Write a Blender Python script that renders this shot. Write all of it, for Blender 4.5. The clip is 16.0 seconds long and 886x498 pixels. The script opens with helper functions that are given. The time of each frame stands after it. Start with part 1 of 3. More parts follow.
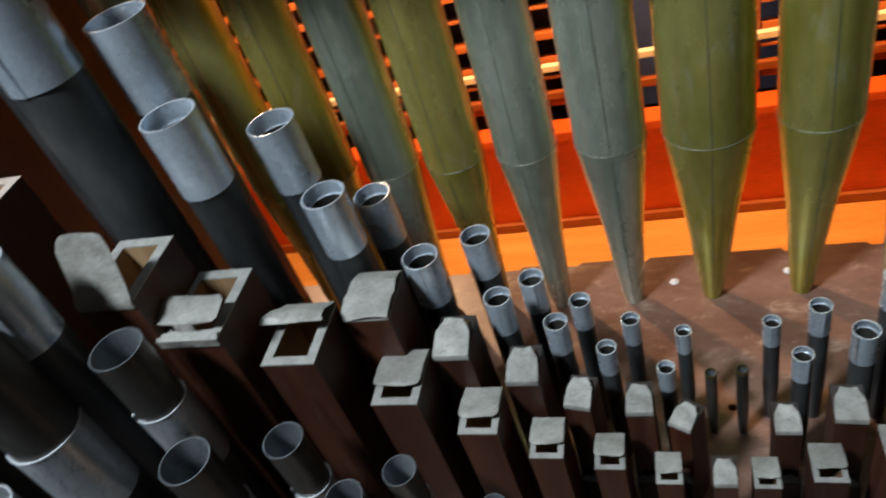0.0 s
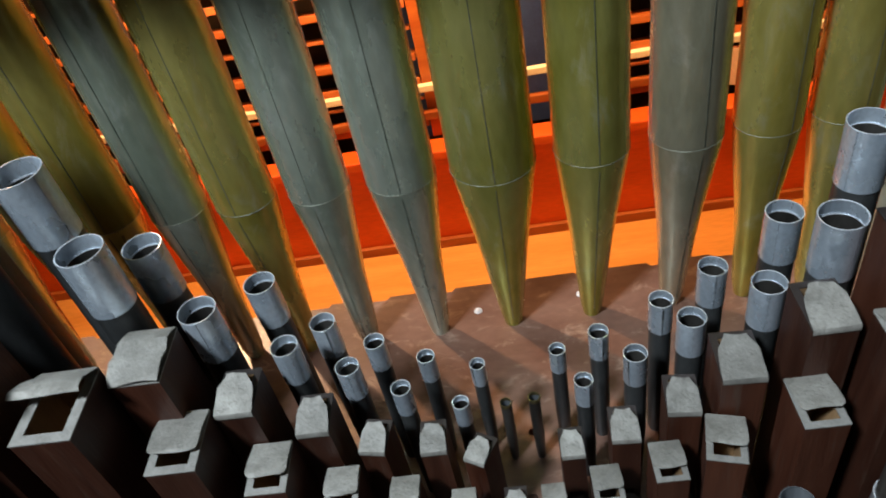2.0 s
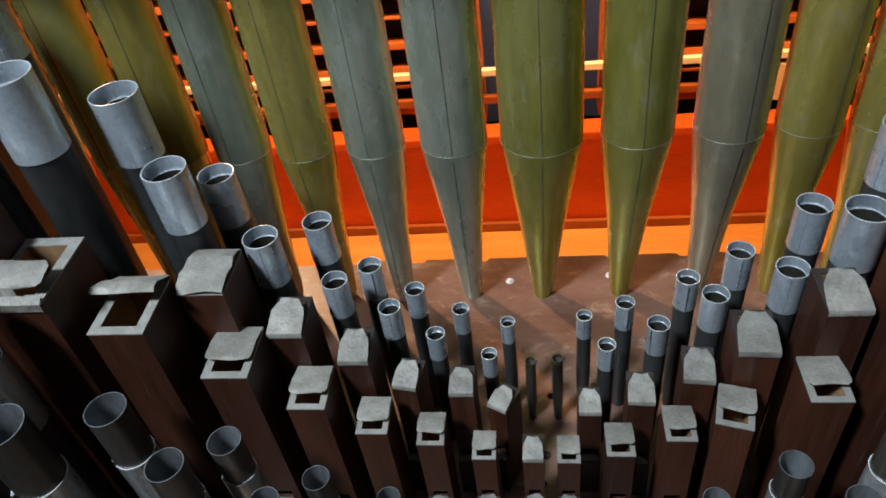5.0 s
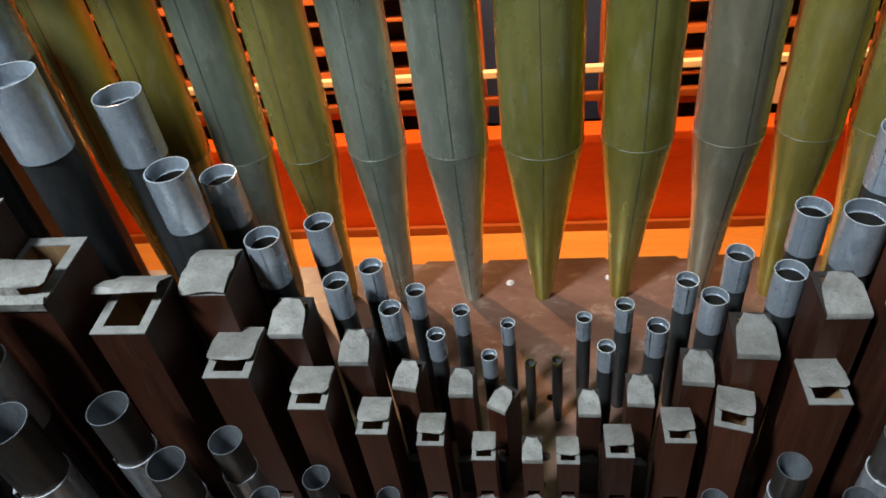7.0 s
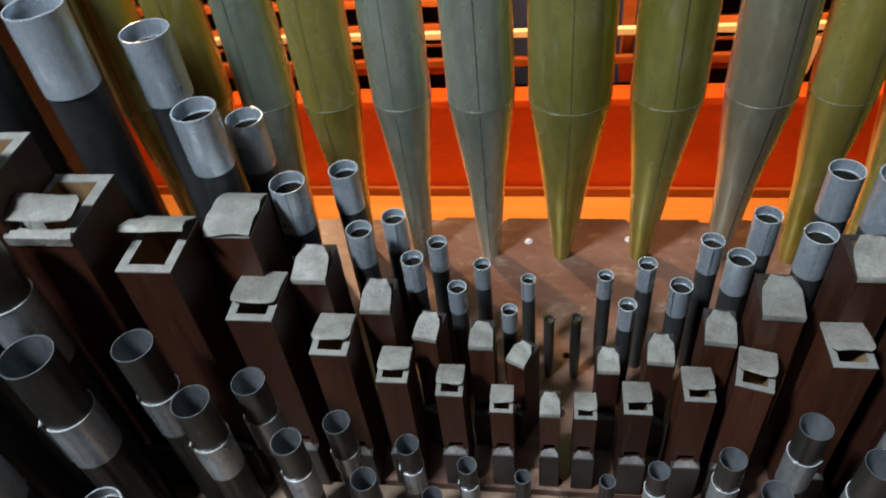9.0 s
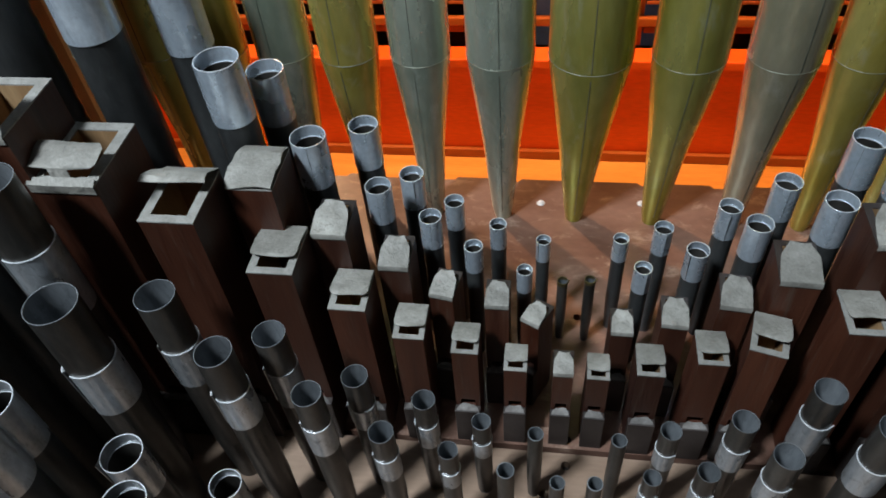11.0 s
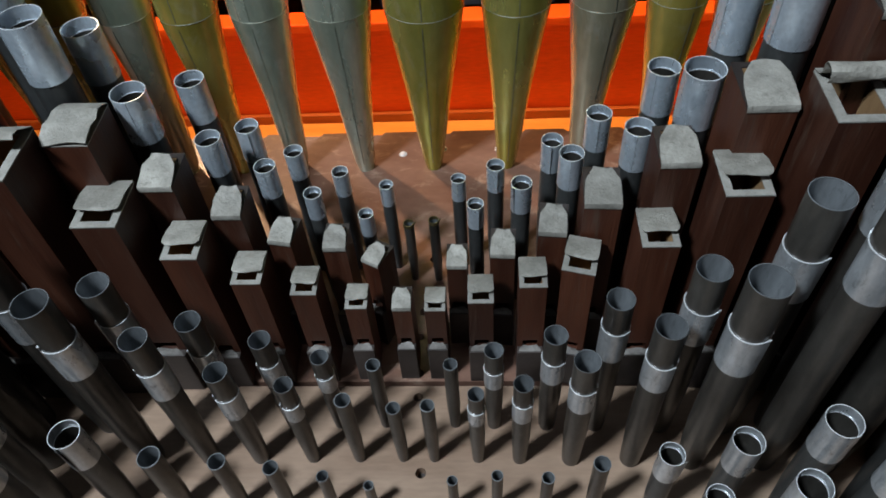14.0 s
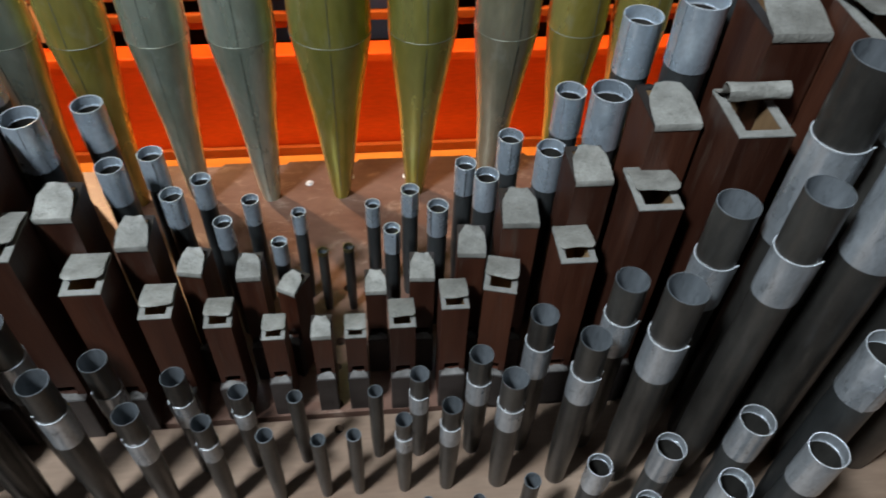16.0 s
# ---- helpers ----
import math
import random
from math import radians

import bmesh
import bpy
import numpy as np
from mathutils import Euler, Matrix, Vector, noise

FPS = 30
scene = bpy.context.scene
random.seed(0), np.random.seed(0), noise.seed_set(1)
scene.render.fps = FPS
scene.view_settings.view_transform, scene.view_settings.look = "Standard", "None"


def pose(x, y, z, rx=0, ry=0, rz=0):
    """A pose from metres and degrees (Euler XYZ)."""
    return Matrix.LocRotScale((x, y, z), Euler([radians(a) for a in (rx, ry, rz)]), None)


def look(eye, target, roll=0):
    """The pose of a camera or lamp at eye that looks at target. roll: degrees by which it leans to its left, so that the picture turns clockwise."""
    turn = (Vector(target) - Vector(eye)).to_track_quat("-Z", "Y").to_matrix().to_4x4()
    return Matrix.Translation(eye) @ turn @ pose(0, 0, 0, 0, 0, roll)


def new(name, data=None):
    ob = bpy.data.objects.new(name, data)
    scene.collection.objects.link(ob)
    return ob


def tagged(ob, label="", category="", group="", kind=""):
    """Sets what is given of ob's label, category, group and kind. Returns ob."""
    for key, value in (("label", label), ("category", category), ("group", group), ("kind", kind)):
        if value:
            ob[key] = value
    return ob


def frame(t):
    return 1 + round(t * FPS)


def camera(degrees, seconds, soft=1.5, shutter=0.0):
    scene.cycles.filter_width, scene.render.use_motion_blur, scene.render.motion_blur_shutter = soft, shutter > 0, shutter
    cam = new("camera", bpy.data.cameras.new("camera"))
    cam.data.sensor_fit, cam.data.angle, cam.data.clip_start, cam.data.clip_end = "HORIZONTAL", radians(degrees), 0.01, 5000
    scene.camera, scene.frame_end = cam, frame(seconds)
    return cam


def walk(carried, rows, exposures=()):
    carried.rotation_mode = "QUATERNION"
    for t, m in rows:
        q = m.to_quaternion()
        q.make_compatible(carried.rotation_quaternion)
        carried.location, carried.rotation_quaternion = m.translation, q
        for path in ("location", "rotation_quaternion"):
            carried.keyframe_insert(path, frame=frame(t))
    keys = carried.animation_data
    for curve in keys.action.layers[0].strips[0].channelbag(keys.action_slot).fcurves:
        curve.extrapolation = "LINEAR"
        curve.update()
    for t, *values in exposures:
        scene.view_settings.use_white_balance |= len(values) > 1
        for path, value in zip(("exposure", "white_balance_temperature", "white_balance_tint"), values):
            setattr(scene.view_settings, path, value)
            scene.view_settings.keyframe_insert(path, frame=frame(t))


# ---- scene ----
cam = camera(62.1, 16.0, 1.7, 0.5)
PATH = [
    (0, (0.092, -0.016, 1.226), (-0.526, 1.395, -0.049), -20.5),
    (0.5, (0.125, 0.002, 1.239), (-0.401, 1.463, -0.022), -20.1),
    (1, (0.115, 0.012, 1.234), (-0.376, 1.467, -0.046), -19.1),
    (1.5, (0.166, 0.034, 1.228), (-0.127, 1.523, -0.074), -15.7),
    (2, (0.176, 0.028, 1.217), (-0.025, 1.513, -0.107), -13.0),
    (2.5, (0.164, -0.006, 1.197), (-0.017, 1.453, -0.158), -9.0),
    (3, (0.168, -0.018, 1.19), (-0.005, 1.424, -0.184), -8.1),
    (3.5, (0.171, -0.026, 1.206), (0.029, 1.445, -0.142), -6.3),
    (4, (0.157, -0.046, 1.232), (-0.091, 1.422, -0.103), -8.5),
    (4.2, (0.147, -0.059, 1.232), (-0.121, 1.413, -0.096), -8.9),
    (6.5, (0.152, -0.081, 1.232), (-0.113, 1.388, -0.098), -8.3),
    (7, (0.149, -0.08, 1.236), (-0.122, 1.394, -0.089), -8.4),
    (7.5, (0.15, -0.077, 1.237), (-0.118, 1.39, -0.096), -8.4),
    (8, (0.147, -0.078, 1.235), (-0.106, 1.392, -0.098), -7.9),
    (8.5, (0.15, -0.081, 1.233), (-0.104, 1.389, -0.1), -8.1),
    (9, (0.121, -0.091, 1.218), (-0.17, 1.315, -0.175), -7.3),
    (9.2, (0.119, -0.089, 1.222), (-0.2, 1.29, -0.191), -8.0),
    (11.3, (0.085, -0.105, 1.215), (-0.164, 1.229, -0.254), -4.7),
    (11.5, (0.085, -0.119, 1.213), (-0.125, 1.23, -0.249), -3.5),
    (12, (0.1, -0.131, 1.215), (-0.099, 1.218, -0.249), -4.4),
    (12.5, (0.07, -0.138, 1.215), (-0.027, 1.203, -0.266), -4.1),
    (13, (0.139, -0.131, 1.218), (0.091, 1.214, -0.261), -2.7),
    (13.5, (0.208, -0.149, 1.217), (0.124, 1.189, -0.268), -2.9),
    (14, (0.269, -0.156, 1.211), (0.149, 1.131, -0.315), -4.8),
    (14.5, (0.207, -0.155, 1.201), (0.18, 1.142, -0.321), -3.0),
    (15, (0.183, -0.151, 1.203), (0.203, 1.148, -0.317), -0.7),
    (15.5, (0.203, -0.168, 1.2), (0.273, 1.165, -0.29), -0.5),
    (16, (0.223, -0.164, 1.194), (0.399, 1.185, -0.273), 2.7),
]
walk(cam, [(t, look(eye, target, roll)) for t, eye, target, roll in PATH])

# ---- light: dim loft, a cool lamp high over the open hatch, a warm lamp and an added warm fill in the hall behind the tall pipes ----
EXPOSURE = 0.0
scene.view_settings.exposure = EXPOSURE
world = bpy.data.worlds.new("world")
scene.world = world
world.use_nodes = True
world.node_tree.nodes["Background"].inputs[0].default_value = (0.62, 0.78, 1.0, 1)
world.node_tree.nodes["Background"].inputs[1].default_value = 0.03


def lamp(name, eye, target, sx, sy, watts, colour):
    data = bpy.data.lights.new(name, "AREA")
    data.shape, data.size, data.size_y, data.energy, data.color = "RECTANGLE", sx, sy, watts, colour
    ob = new(name, data)
    ob.matrix_world = look(eye, target)
    return ob


lamp("cool_room_light", (-1.25, -0.75, 3.60), (0.2, 0.75, 0.3), 0.50, 0.36, 190, (0.79, 0.905, 1.0))
# Unseen strip, added to light the hall's panel and floor evenly.
lamp("added_warm_fill", (0.15, 2.95, 0.45), (0.15, 3.02, -1.5), 4.2, 0.12, 74, (1.0, 0.56, 0.22))
lamp("warm_corner_light", (-1.60, 2.85, 1.90), (0.1, 1.05, 0.0), 0.12, 0.12, 90, (1.0, 0.62, 0.36))


# ---- materials ----
def material(name, colour, colour2=None, rough=0.5, metal=0.0, scale=8.0, stretch=(1, 1, 1), bump=0.15, fine=120.0, spread=0.25, dirt=None, dirt_amount=0.5):
    """Two-scale noise in colour, roughness and relief; each thing differs a little by Object Info's Random."""
    m = bpy.data.materials.new(name)
    m.use_nodes = True
    nt = m.node_tree
    nodes, link = nt.nodes, nt.links.new
    bsdf = nodes["Principled BSDF"]
    co = nodes.new("ShaderNodeTexCoord")
    info = nodes.new("ShaderNodeObjectInfo")
    add = nodes.new("ShaderNodeVectorMath")
    add.operation = "ADD"
    shift = nodes.new("ShaderNodeVectorMath")
    shift.operation = "SCALE"
    shift.inputs[0].default_value = (7.3, 3.1, 5.7)
    link(info.outputs["Random"], shift.inputs["Scale"])
    link(co.outputs["Object"], add.inputs[0])
    link(shift.outputs[0], add.inputs[1])
    mp = nodes.new("ShaderNodeMapping")
    mp.inputs["Scale"].default_value = stretch
    link(add.outputs[0], mp.inputs["Vector"])
    big = nodes.new("ShaderNodeTexNoise")
    big.inputs["Scale"].default_value, big.inputs["Detail"].default_value, big.inputs["Roughness"].default_value = scale, 6, 0.6
    small = nodes.new("ShaderNodeTexNoise")
    small.inputs["Scale"].default_value, small.inputs["Detail"].default_value = fine, 4
    link(mp.outputs[0], big.inputs["Vector"])
    link(mp.outputs[0], small.inputs["Vector"])
    ramp = nodes.new("ShaderNodeValToRGB")
    ramp.color_ramp.elements[0].position, ramp.color_ramp.elements[1].position = 0.34, 0.68
    ramp.color_ramp.elements[0].color = (*colour, 1)
    ramp.color_ramp.elements[1].color = (*(colour2 or [c * 1.35 for c in colour]), 1)
    link(big.outputs["Fac"], ramp.inputs["Fac"])
    hsv = nodes.new("ShaderNodeHueSaturation")
    val = nodes.new("ShaderNodeMapRange")
    val.inputs["To Min"].default_value, val.inputs["To Max"].default_value = 1 - spread, 1 + spread
    mixv = nodes.new("ShaderNodeMath")
    mixv.operation = "MULTIPLY_ADD"
    mixv.inputs[1].default_value, mixv.inputs[2].default_value = 0.45, 0.78
    link(small.outputs["Fac"], mixv.inputs[0])
    link(info.outputs["Random"], val.inputs["Value"])
    mul = nodes.new("ShaderNodeMath")
    mul.operation = "MULTIPLY"
    link(mixv.outputs[0], mul.inputs[0])
    link(val.outputs[0], mul.inputs[1])
    link(ramp.outputs["Color"], hsv.inputs["Color"])
    link(mul.outputs[0], hsv.inputs["Value"])
    out = hsv.outputs["Color"]
    if dirt:
        spots = nodes.new("ShaderNodeTexNoise")
        spots.inputs["Scale"].default_value, spots.inputs["Detail"].default_value, spots.inputs["Roughness"].default_value = scale * 3.1, 8, 0.72
        link(mp.outputs[0], spots.inputs["Vector"])
        spots.inputs["Distortion"].default_value = 0.6
        cut = nodes.new("ShaderNodeMapRange")
        cut.inputs["From Min"].default_value, cut.inputs["From Max"].default_value = 0.55, 0.70
        cut.inputs["To Max"].default_value = dirt_amount
        link(spots.outputs["Fac"], cut.inputs["Value"])
        mix = nodes.new("ShaderNodeMix")
        mix.data_type = "RGBA"
        link(cut.outputs[0], mix.inputs["Factor"])
        link(out, mix.inputs["A"])
        mix.inputs["B"].default_value = (*dirt, 1)
        out = mix.outputs["Result"]
    link(out, bsdf.inputs["Base Color"])
    bsdf.inputs["Metallic"].default_value = metal
    rr = nodes.new("ShaderNodeMapRange")
    rr.inputs["To Min"].default_value, rr.inputs["To Max"].default_value = max(rough - 0.14, 0.05), min(rough + 0.16, 1)
    link(big.outputs["Fac"], rr.inputs["Value"])
    link(rr.outputs[0], bsdf.inputs["Roughness"])
    b1 = nodes.new("ShaderNodeBump")
    b1.inputs["Strength"].default_value, b1.inputs["Distance"].default_value = bump, 0.002
    b2 = nodes.new("ShaderNodeBump")
    b2.inputs["Strength"].default_value, b2.inputs["Distance"].default_value = bump, 0.006
    link(small.outputs["Fac"], b1.inputs["Height"])
    link(big.outputs["Fac"], b2.inputs["Height"])
    link(b2.outputs[0], b1.inputs["Normal"])
    link(b1.outputs[0], bsdf.inputs["Normal"])
    return m


# Paint tones vary; warm reflected light is put into the olive and khaki.
ZINC = material("zinc_grey_green", (0.34, 0.395, 0.295), (0.58, 0.63, 0.52), 0.25, 0.66, 6, (1, 1, 0.4), 0.34, 60, 0.08, (0.78, 0.82, 0.74), 0.5)
OLIVE = material("zinc_olive", (0.375, 0.345, 0.060), (0.56, 0.52, 0.18), 0.25, 0.66, 6, (1, 1, 0.4), 0.34, 60, 0.08, (0.68, 0.68, 0.50), 0.4)
KHAKI = material("zinc_khaki", (0.48, 0.385, 0.066), (0.66, 0.57, 0.19), 0.25, 0.66, 6, (1, 1, 0.4), 0.34, 60, 0.08, (0.74, 0.70, 0.50), 0.4)
MAUVE = material("zinc_mauve_grey", (0.43, 0.395, 0.26), (0.61, 0.57, 0.43), 0.25, 0.66, 6, (1, 1, 0.4), 0.34, 60, 0.08, (0.72, 0.70, 0.60), 0.4)
SOLDER = material("solder_bead", (0.09, 0.10, 0.07), (0.32, 0.33, 0.26), 0.45, 0.35, 34, bump=0.3)
SEAM = material("dark_seam", (0.035, 0.04, 0.03), (0.16, 0.17, 0.13), 0.5, 0.3, 22, (1, 1, 1), 0.3)
DARKPIPE = material("dark_pipe_metal", (0.03264, 0.034, 0.034), (0.0646, 0.06664, 0.06596), 0.40, 0.3, 14, (1, 1, 0.4), 0.1, 160, 0.2, (0.1088, 0.1156, 0.1156), 0.3)
SLIDE = material("tinned_slide", (0.50, 0.58, 0.66), (0.74, 0.82, 0.90), 0.27, 0.62, 11, (1, 1, 0.7), 0.14, 160, 0.12, (0.34, 0.38, 0.43), 0.45)
# Pale metal of the screws; on rims and lips it paints in the gleam.
BRIGHT = material("pale_gleam_metal", (0.80, 0.83, 0.87), (0.92, 0.94, 0.96), 0.28, 0.45, 40, bump=0.1, spread=0.05)
DULL = material("dull_pipe_metal", (0.040, 0.036, 0.032), (0.092, 0.085, 0.076), 0.34, 0.50, 16, (1, 1, 0.35), 0.2, 160, 0.22, (0.125, 0.11, 0.092), 0.45)
SLEEVE = material("worn_sleeve", (0.36, 0.38, 0.40), (0.60, 0.625, 0.65), 0.30, 0.62, 26, (1, 1, 0.45), 0.2, 200, 0.18, (0.11, 0.11, 0.11), 0.6)
BRASS = material("old_brass", (0.16, 0.13, 0.06), (0.25, 0.2, 0.1), 0.4, 0.8, 30)
WOOD = material("dark_red_wood", (0.035, 0.0080, 0.0031), (0.074, 0.0225, 0.0100), 0.50, 0.0, 9, (3, 3, 0.25), 0.3, 90, 0.30, (0.076, 0.050, 0.035), 0.6)
# Light falling into the pipes is put into this paler metal; rims share it.
INNER = material("lightened_inner_metal", (0.17, 0.185, 0.20), (0.30, 0.32, 0.34), 0.38, 0.45, 30, (1, 1, 0.3), 0.2, 160, 0.15, (0.06, 0.065, 0.07), 0.6)
WOODIN = material("pale_inner_wood", (0.2448, 0.136, 0.0612), (0.34, 0.2108, 0.102), 0.7, 0.0, 12, (3, 3, 0.4), 0.2, 90)
RIM = material("dusty_end_grain", (0.205, 0.196, 0.176), (0.31, 0.298, 0.272), 0.8, 0.0, 40, bump=0.4, fine=300, spread=0.12, dirt=(0.13, 0.115, 0.098), dirt_amount=0.6)
LEAD = material("grey_lead_sheet", (0.205, 0.194, 0.170), (0.345, 0.330, 0.295), 0.56, 0.10, 26, bump=0.6, fine=220, spread=0.18, dirt=(0.12, 0.112, 0.095), dirt_amount=0.75)
CHIP = material("chipped_edge", (0.12, 0.108, 0.099), (0.204, 0.192, 0.18), 0.8, 0.0, 60, bump=0.3)
CAP = material("dark_stained_cap", (0.0252, 0.01792, 0.01568), (0.0476, 0.03696, 0.0336), 0.5, 0.0, 12, (1, 1, 1), 0.15, 100)
CHEST = material("pink_brown_board", (0.135, 0.066, 0.045), (0.215, 0.120, 0.088), 0.36, 0.0, 6, (0.7, 1.3, 1), 0.15, 60, 0.02, (0.40, 0.28, 0.21), 0.75)
CHESTF = material("pale_tan_board", (0.245, 0.158, 0.108), (0.390, 0.272, 0.195), 0.5, 0.0, 4, (0.5, 2.2, 1), 0.12, 60, 0.02, (0.18, 0.108, 0.076), 0.5)
HOLE = material("burnt_hole", (0.02, 0.014, 0.01), None, 0.8)
ORANGE = material("orange_varnish", (0.70, 0.088, 0.008), (0.80, 0.12, 0.012), 0.45, 0.0, 3, (0.4, 1, 2), 0.05, 40, 0.03)
LEDGE = material("varnished_pine", (0.66, 0.27, 0.055), (0.78, 0.36, 0.09), 0.45, 0.0, 3, (0.3, 3, 3), 0.08, 40, 0.02)
SLAT = material("varnished_shutter_wood", (0.32, 0.070, 0.013), (0.44, 0.12, 0.024), 0.45, 0.0, 6, (0.3, 3, 3), 0.1, 60, 0.25)
LATH = material("pale_lath", (0.84, 0.72, 0.50), (0.90, 0.80, 0.60), 0.5, 0.0, 10, (0.3, 3, 3), 0.1, 60, 0.05)
BLUE = material("dim_gap_blue", (0.025, 0.055, 0.20), (0.04, 0.08, 0.27), 0.8, 0.0, 12)
BOX = material("dark_box_wall", (0.021, 0.0112, 0.0077), (0.035, 0.0189, 0.0133), 0.7, 0.0, 5, (0.4, 1, 3))
# Tone chosen for how much fill the unseen room shell bounces back.
PLASTER = material("grey_plaster", (0.085, 0.082, 0.078), (0.12, 0.115, 0.108), 0.9, 0.0, 3)
CARD = material("buff_card", (0.62, 0.45, 0.33), (0.7, 0.52, 0.4), 0.7)


# ---- mesh helpers ----
def mesh_of(name, bm, mats, smooth=False):
    me = bpy.data.meshes.new(name)
    bmesh.ops.recalc_face_normals(bm, faces=bm.faces)
    bm.to_mesh(me)
    bm.free()
    for m in mats if isinstance(mats, (list, tuple)) else (mats,):
        me.materials.append(m)
    for p in me.polygons:
        p.use_smooth = smooth
    if smooth:
        me.set_sharp_from_angle(angle=radians(40))
    return me


def part(name, bm, mats, parent, label="", smooth=False, at=None):
    ob = new(name, mesh_of(name, bm, mats, smooth))
    ob.parent = parent
    if at is not None:
        ob.matrix_basis = at
    return tagged(ob, label)


def thing(name, m, label, category, group="", kind=""):
    ob = new(name)
    ob.empty_display_size = 0.02
    ob.matrix_basis = m
    return tagged(ob, label, category, group, kind)


def lathe(profile, seg=32, closed=True, wob=0.0, seed=0):
    """Turn (radius, z) pairs round z. closed joins the last ring to the first. wob: out-of-round."""
    bm = bmesh.new()
    rings = []
    for r, z in profile:
        ring = []
        for i in range(seg):
            a = 2 * math.pi * i / seg
            k = 1 + wob * (math.sin(2 * a + seed) + 0.6 * math.sin(3 * a + 2.1 * seed + 5 * z))
            ring.append(bm.verts.new((r * k * math.cos(a), r * k * math.sin(a), z)))
        rings.append(ring)
    pairs = list(zip(rings, rings[1:])) + ([(rings[-1], rings[0])] if closed else [])
    for lo, hi in pairs:
        for i in range(seg):
            bm.faces.new((lo[i], lo[(i + 1) % seg], hi[(i + 1) % seg], hi[i]))
    return bm


def box(bm, x0, x1, y0, y1, z0, z1, bevel=0.0, mat=0):
    v = [bm.verts.new((x, y, z)) for x in (x0, x1) for y in (y0, y1) for z in (z0, z1)]
    quads = [(0, 1, 3, 2), (4, 6, 7, 5), (0, 4, 5, 1), (2, 3, 7, 6), (0, 2, 6, 4), (1, 5, 7, 3)]
    faces = [bm.faces.new([v[i] for i in q]) for q in quads]
    for f in faces:
        f.material_index = mat
    if bevel:
        edges = list({e for f in faces for e in f.edges})
        for f in bmesh.ops.bevel(bm, geom=edges, offset=bevel, segments=2, affect="EDGES", profile=0.6)["faces"]:
            f.material_index = mat
    return bm


def block(x0, x1, y0, y1, z0, z1, bevel=0.0):
    return box(bmesh.new(), x0, x1, y0, y1, z0, z1, bevel)


def tube_arc(r, t, z0, z1, a0, a1, seg=40, curl=0.0):
    """An open sleeve: a sheet of thickness t bent round z from angle a0 to a1, its free edge turned out by curl."""
    bm = bmesh.new()
    rows = []
    for z in (z0, z0 + (z1 - z0) * 0.5, z1 - t, z1):
        row = []
        for i in range(seg + 1):
            f = i / seg
            a = a0 + (a1 - a0) * f
            lift = curl * max(0.0, (f - 0.93) / 0.07) ** 2 * (0.35 + 0.65 * (z - z0) / (z1 - z0))
            c = (math.cos(a), math.sin(a))
            row.append((bm.verts.new((c[0] * (r + lift), c[1] * (r + lift), z)), bm.verts.new((c[0] * (r + t + lift), c[1] * (r + t + lift), z))))
        rows.append(row)
    for lo, hi in zip(rows, rows[1:]):
        for i in range(seg):
            bm.faces.new((lo[i][0], hi[i][0], hi[i + 1][0], lo[i + 1][0]))
            bm.faces.new((lo[i][1], lo[i + 1][1], hi[i + 1][1], hi[i][1]))
        for i in (0, seg):
            bm.faces.new((lo[i][0], lo[i][1], hi[i][1], hi[i][0]))
    for row in (rows[0], rows[-1]):
        for i in range(seg):
            bm.faces.new((row[i][0], row[i][1], row[i + 1][1], row[i + 1][0]))
    return bm


# ---- setting ----
def slab_with_holes(name, outline, z0, z1, holes, mats, parent):
    bm = bmesh.new()
    low = [bm.verts.new((x, y, z0)) for x, y in outline]
    top = [bm.verts.new((x, y, z1)) for x, y in outline]
    bm.faces.new(low)
    bm.faces.new(top)
    for i in range(len(low)):
        k = (i + 1) % len(low)
        bm.faces.new((low[i], low[k], top[k], top[i]))
    ob = part(name, bm, mats, parent)
    if holes:
        cut = bmesh.new()
        for x, y, r in holes:
            bmesh.ops.create_cone(cut, cap_ends=True, segments=20, radius1=r, radius2=r, depth=0.06, matrix=Matrix.Translation((x, y, z1)))
        tool = new("tool", mesh_of("tool", cut, mats))
        mod = ob.modifiers.new("holes", "BOOLEAN")
        mod.object, mod.solver = tool, "EXACT"
        made = bpy.data.meshes.new_from_object(ob.evaluated_get(bpy.context.evaluated_depsgraph_get()))
        ob.modifiers.clear()
        ob.data = made
        bpy.data.objects.remove(tool)
    return ob


BIG = [  # x, radius, olive, seam turn
    (-0.850, 0.052, 0, 8), (-0.715, 0.053, 1, -5), (-0.582, 0.054, 2, 6), (-0.447, 0.056, 0, -8), (-0.316, 0.059, 2, -6), (-0.174, 0.059, 0, -4),
    (-0.018, 0.066, 0, 2), (0.152, 0.079, 1, 0), (0.331, 0.068, 1, 3), (0.497, 0.064, 3, 14), (0.637, 0.058, 2, 22), (0.765, 0.055, 2, 10),
    (0.895, 0.053, 0, 5), (1.020, 0.052, 1, -4),
]
BIG_Y, JOINT_Z, ROOF_Y, SHADE_BEAM_Z = 1.128, 0.435, 0.79, 1.22

chest = thing("windchest", pose(0, 0, 0), "worn pink-brown wooden windchest carrying the ranks of pipes", "windchest", kind="structure")
edge = [(-1.20, 0.541), (1.45, 0.541), (1.45, 1.250)]
for x in sorted((b[0] for b in BIG), reverse=True):
    edge += [(x + 0.036, 1.250), (x + 0.028, 1.240), (x - 0.028, 1.240), (x - 0.036, 1.250)]
edge.append((-1.20, 1.250))
slab_with_holes("rear_board", edge, -0.022, 0.0, [(0.138, 0.559, 0.0085), (0.142, 0.700, 0.010), (0.155, 0.836, 0.008), (0.135, 0.640, 0.008)], CHEST, chest)
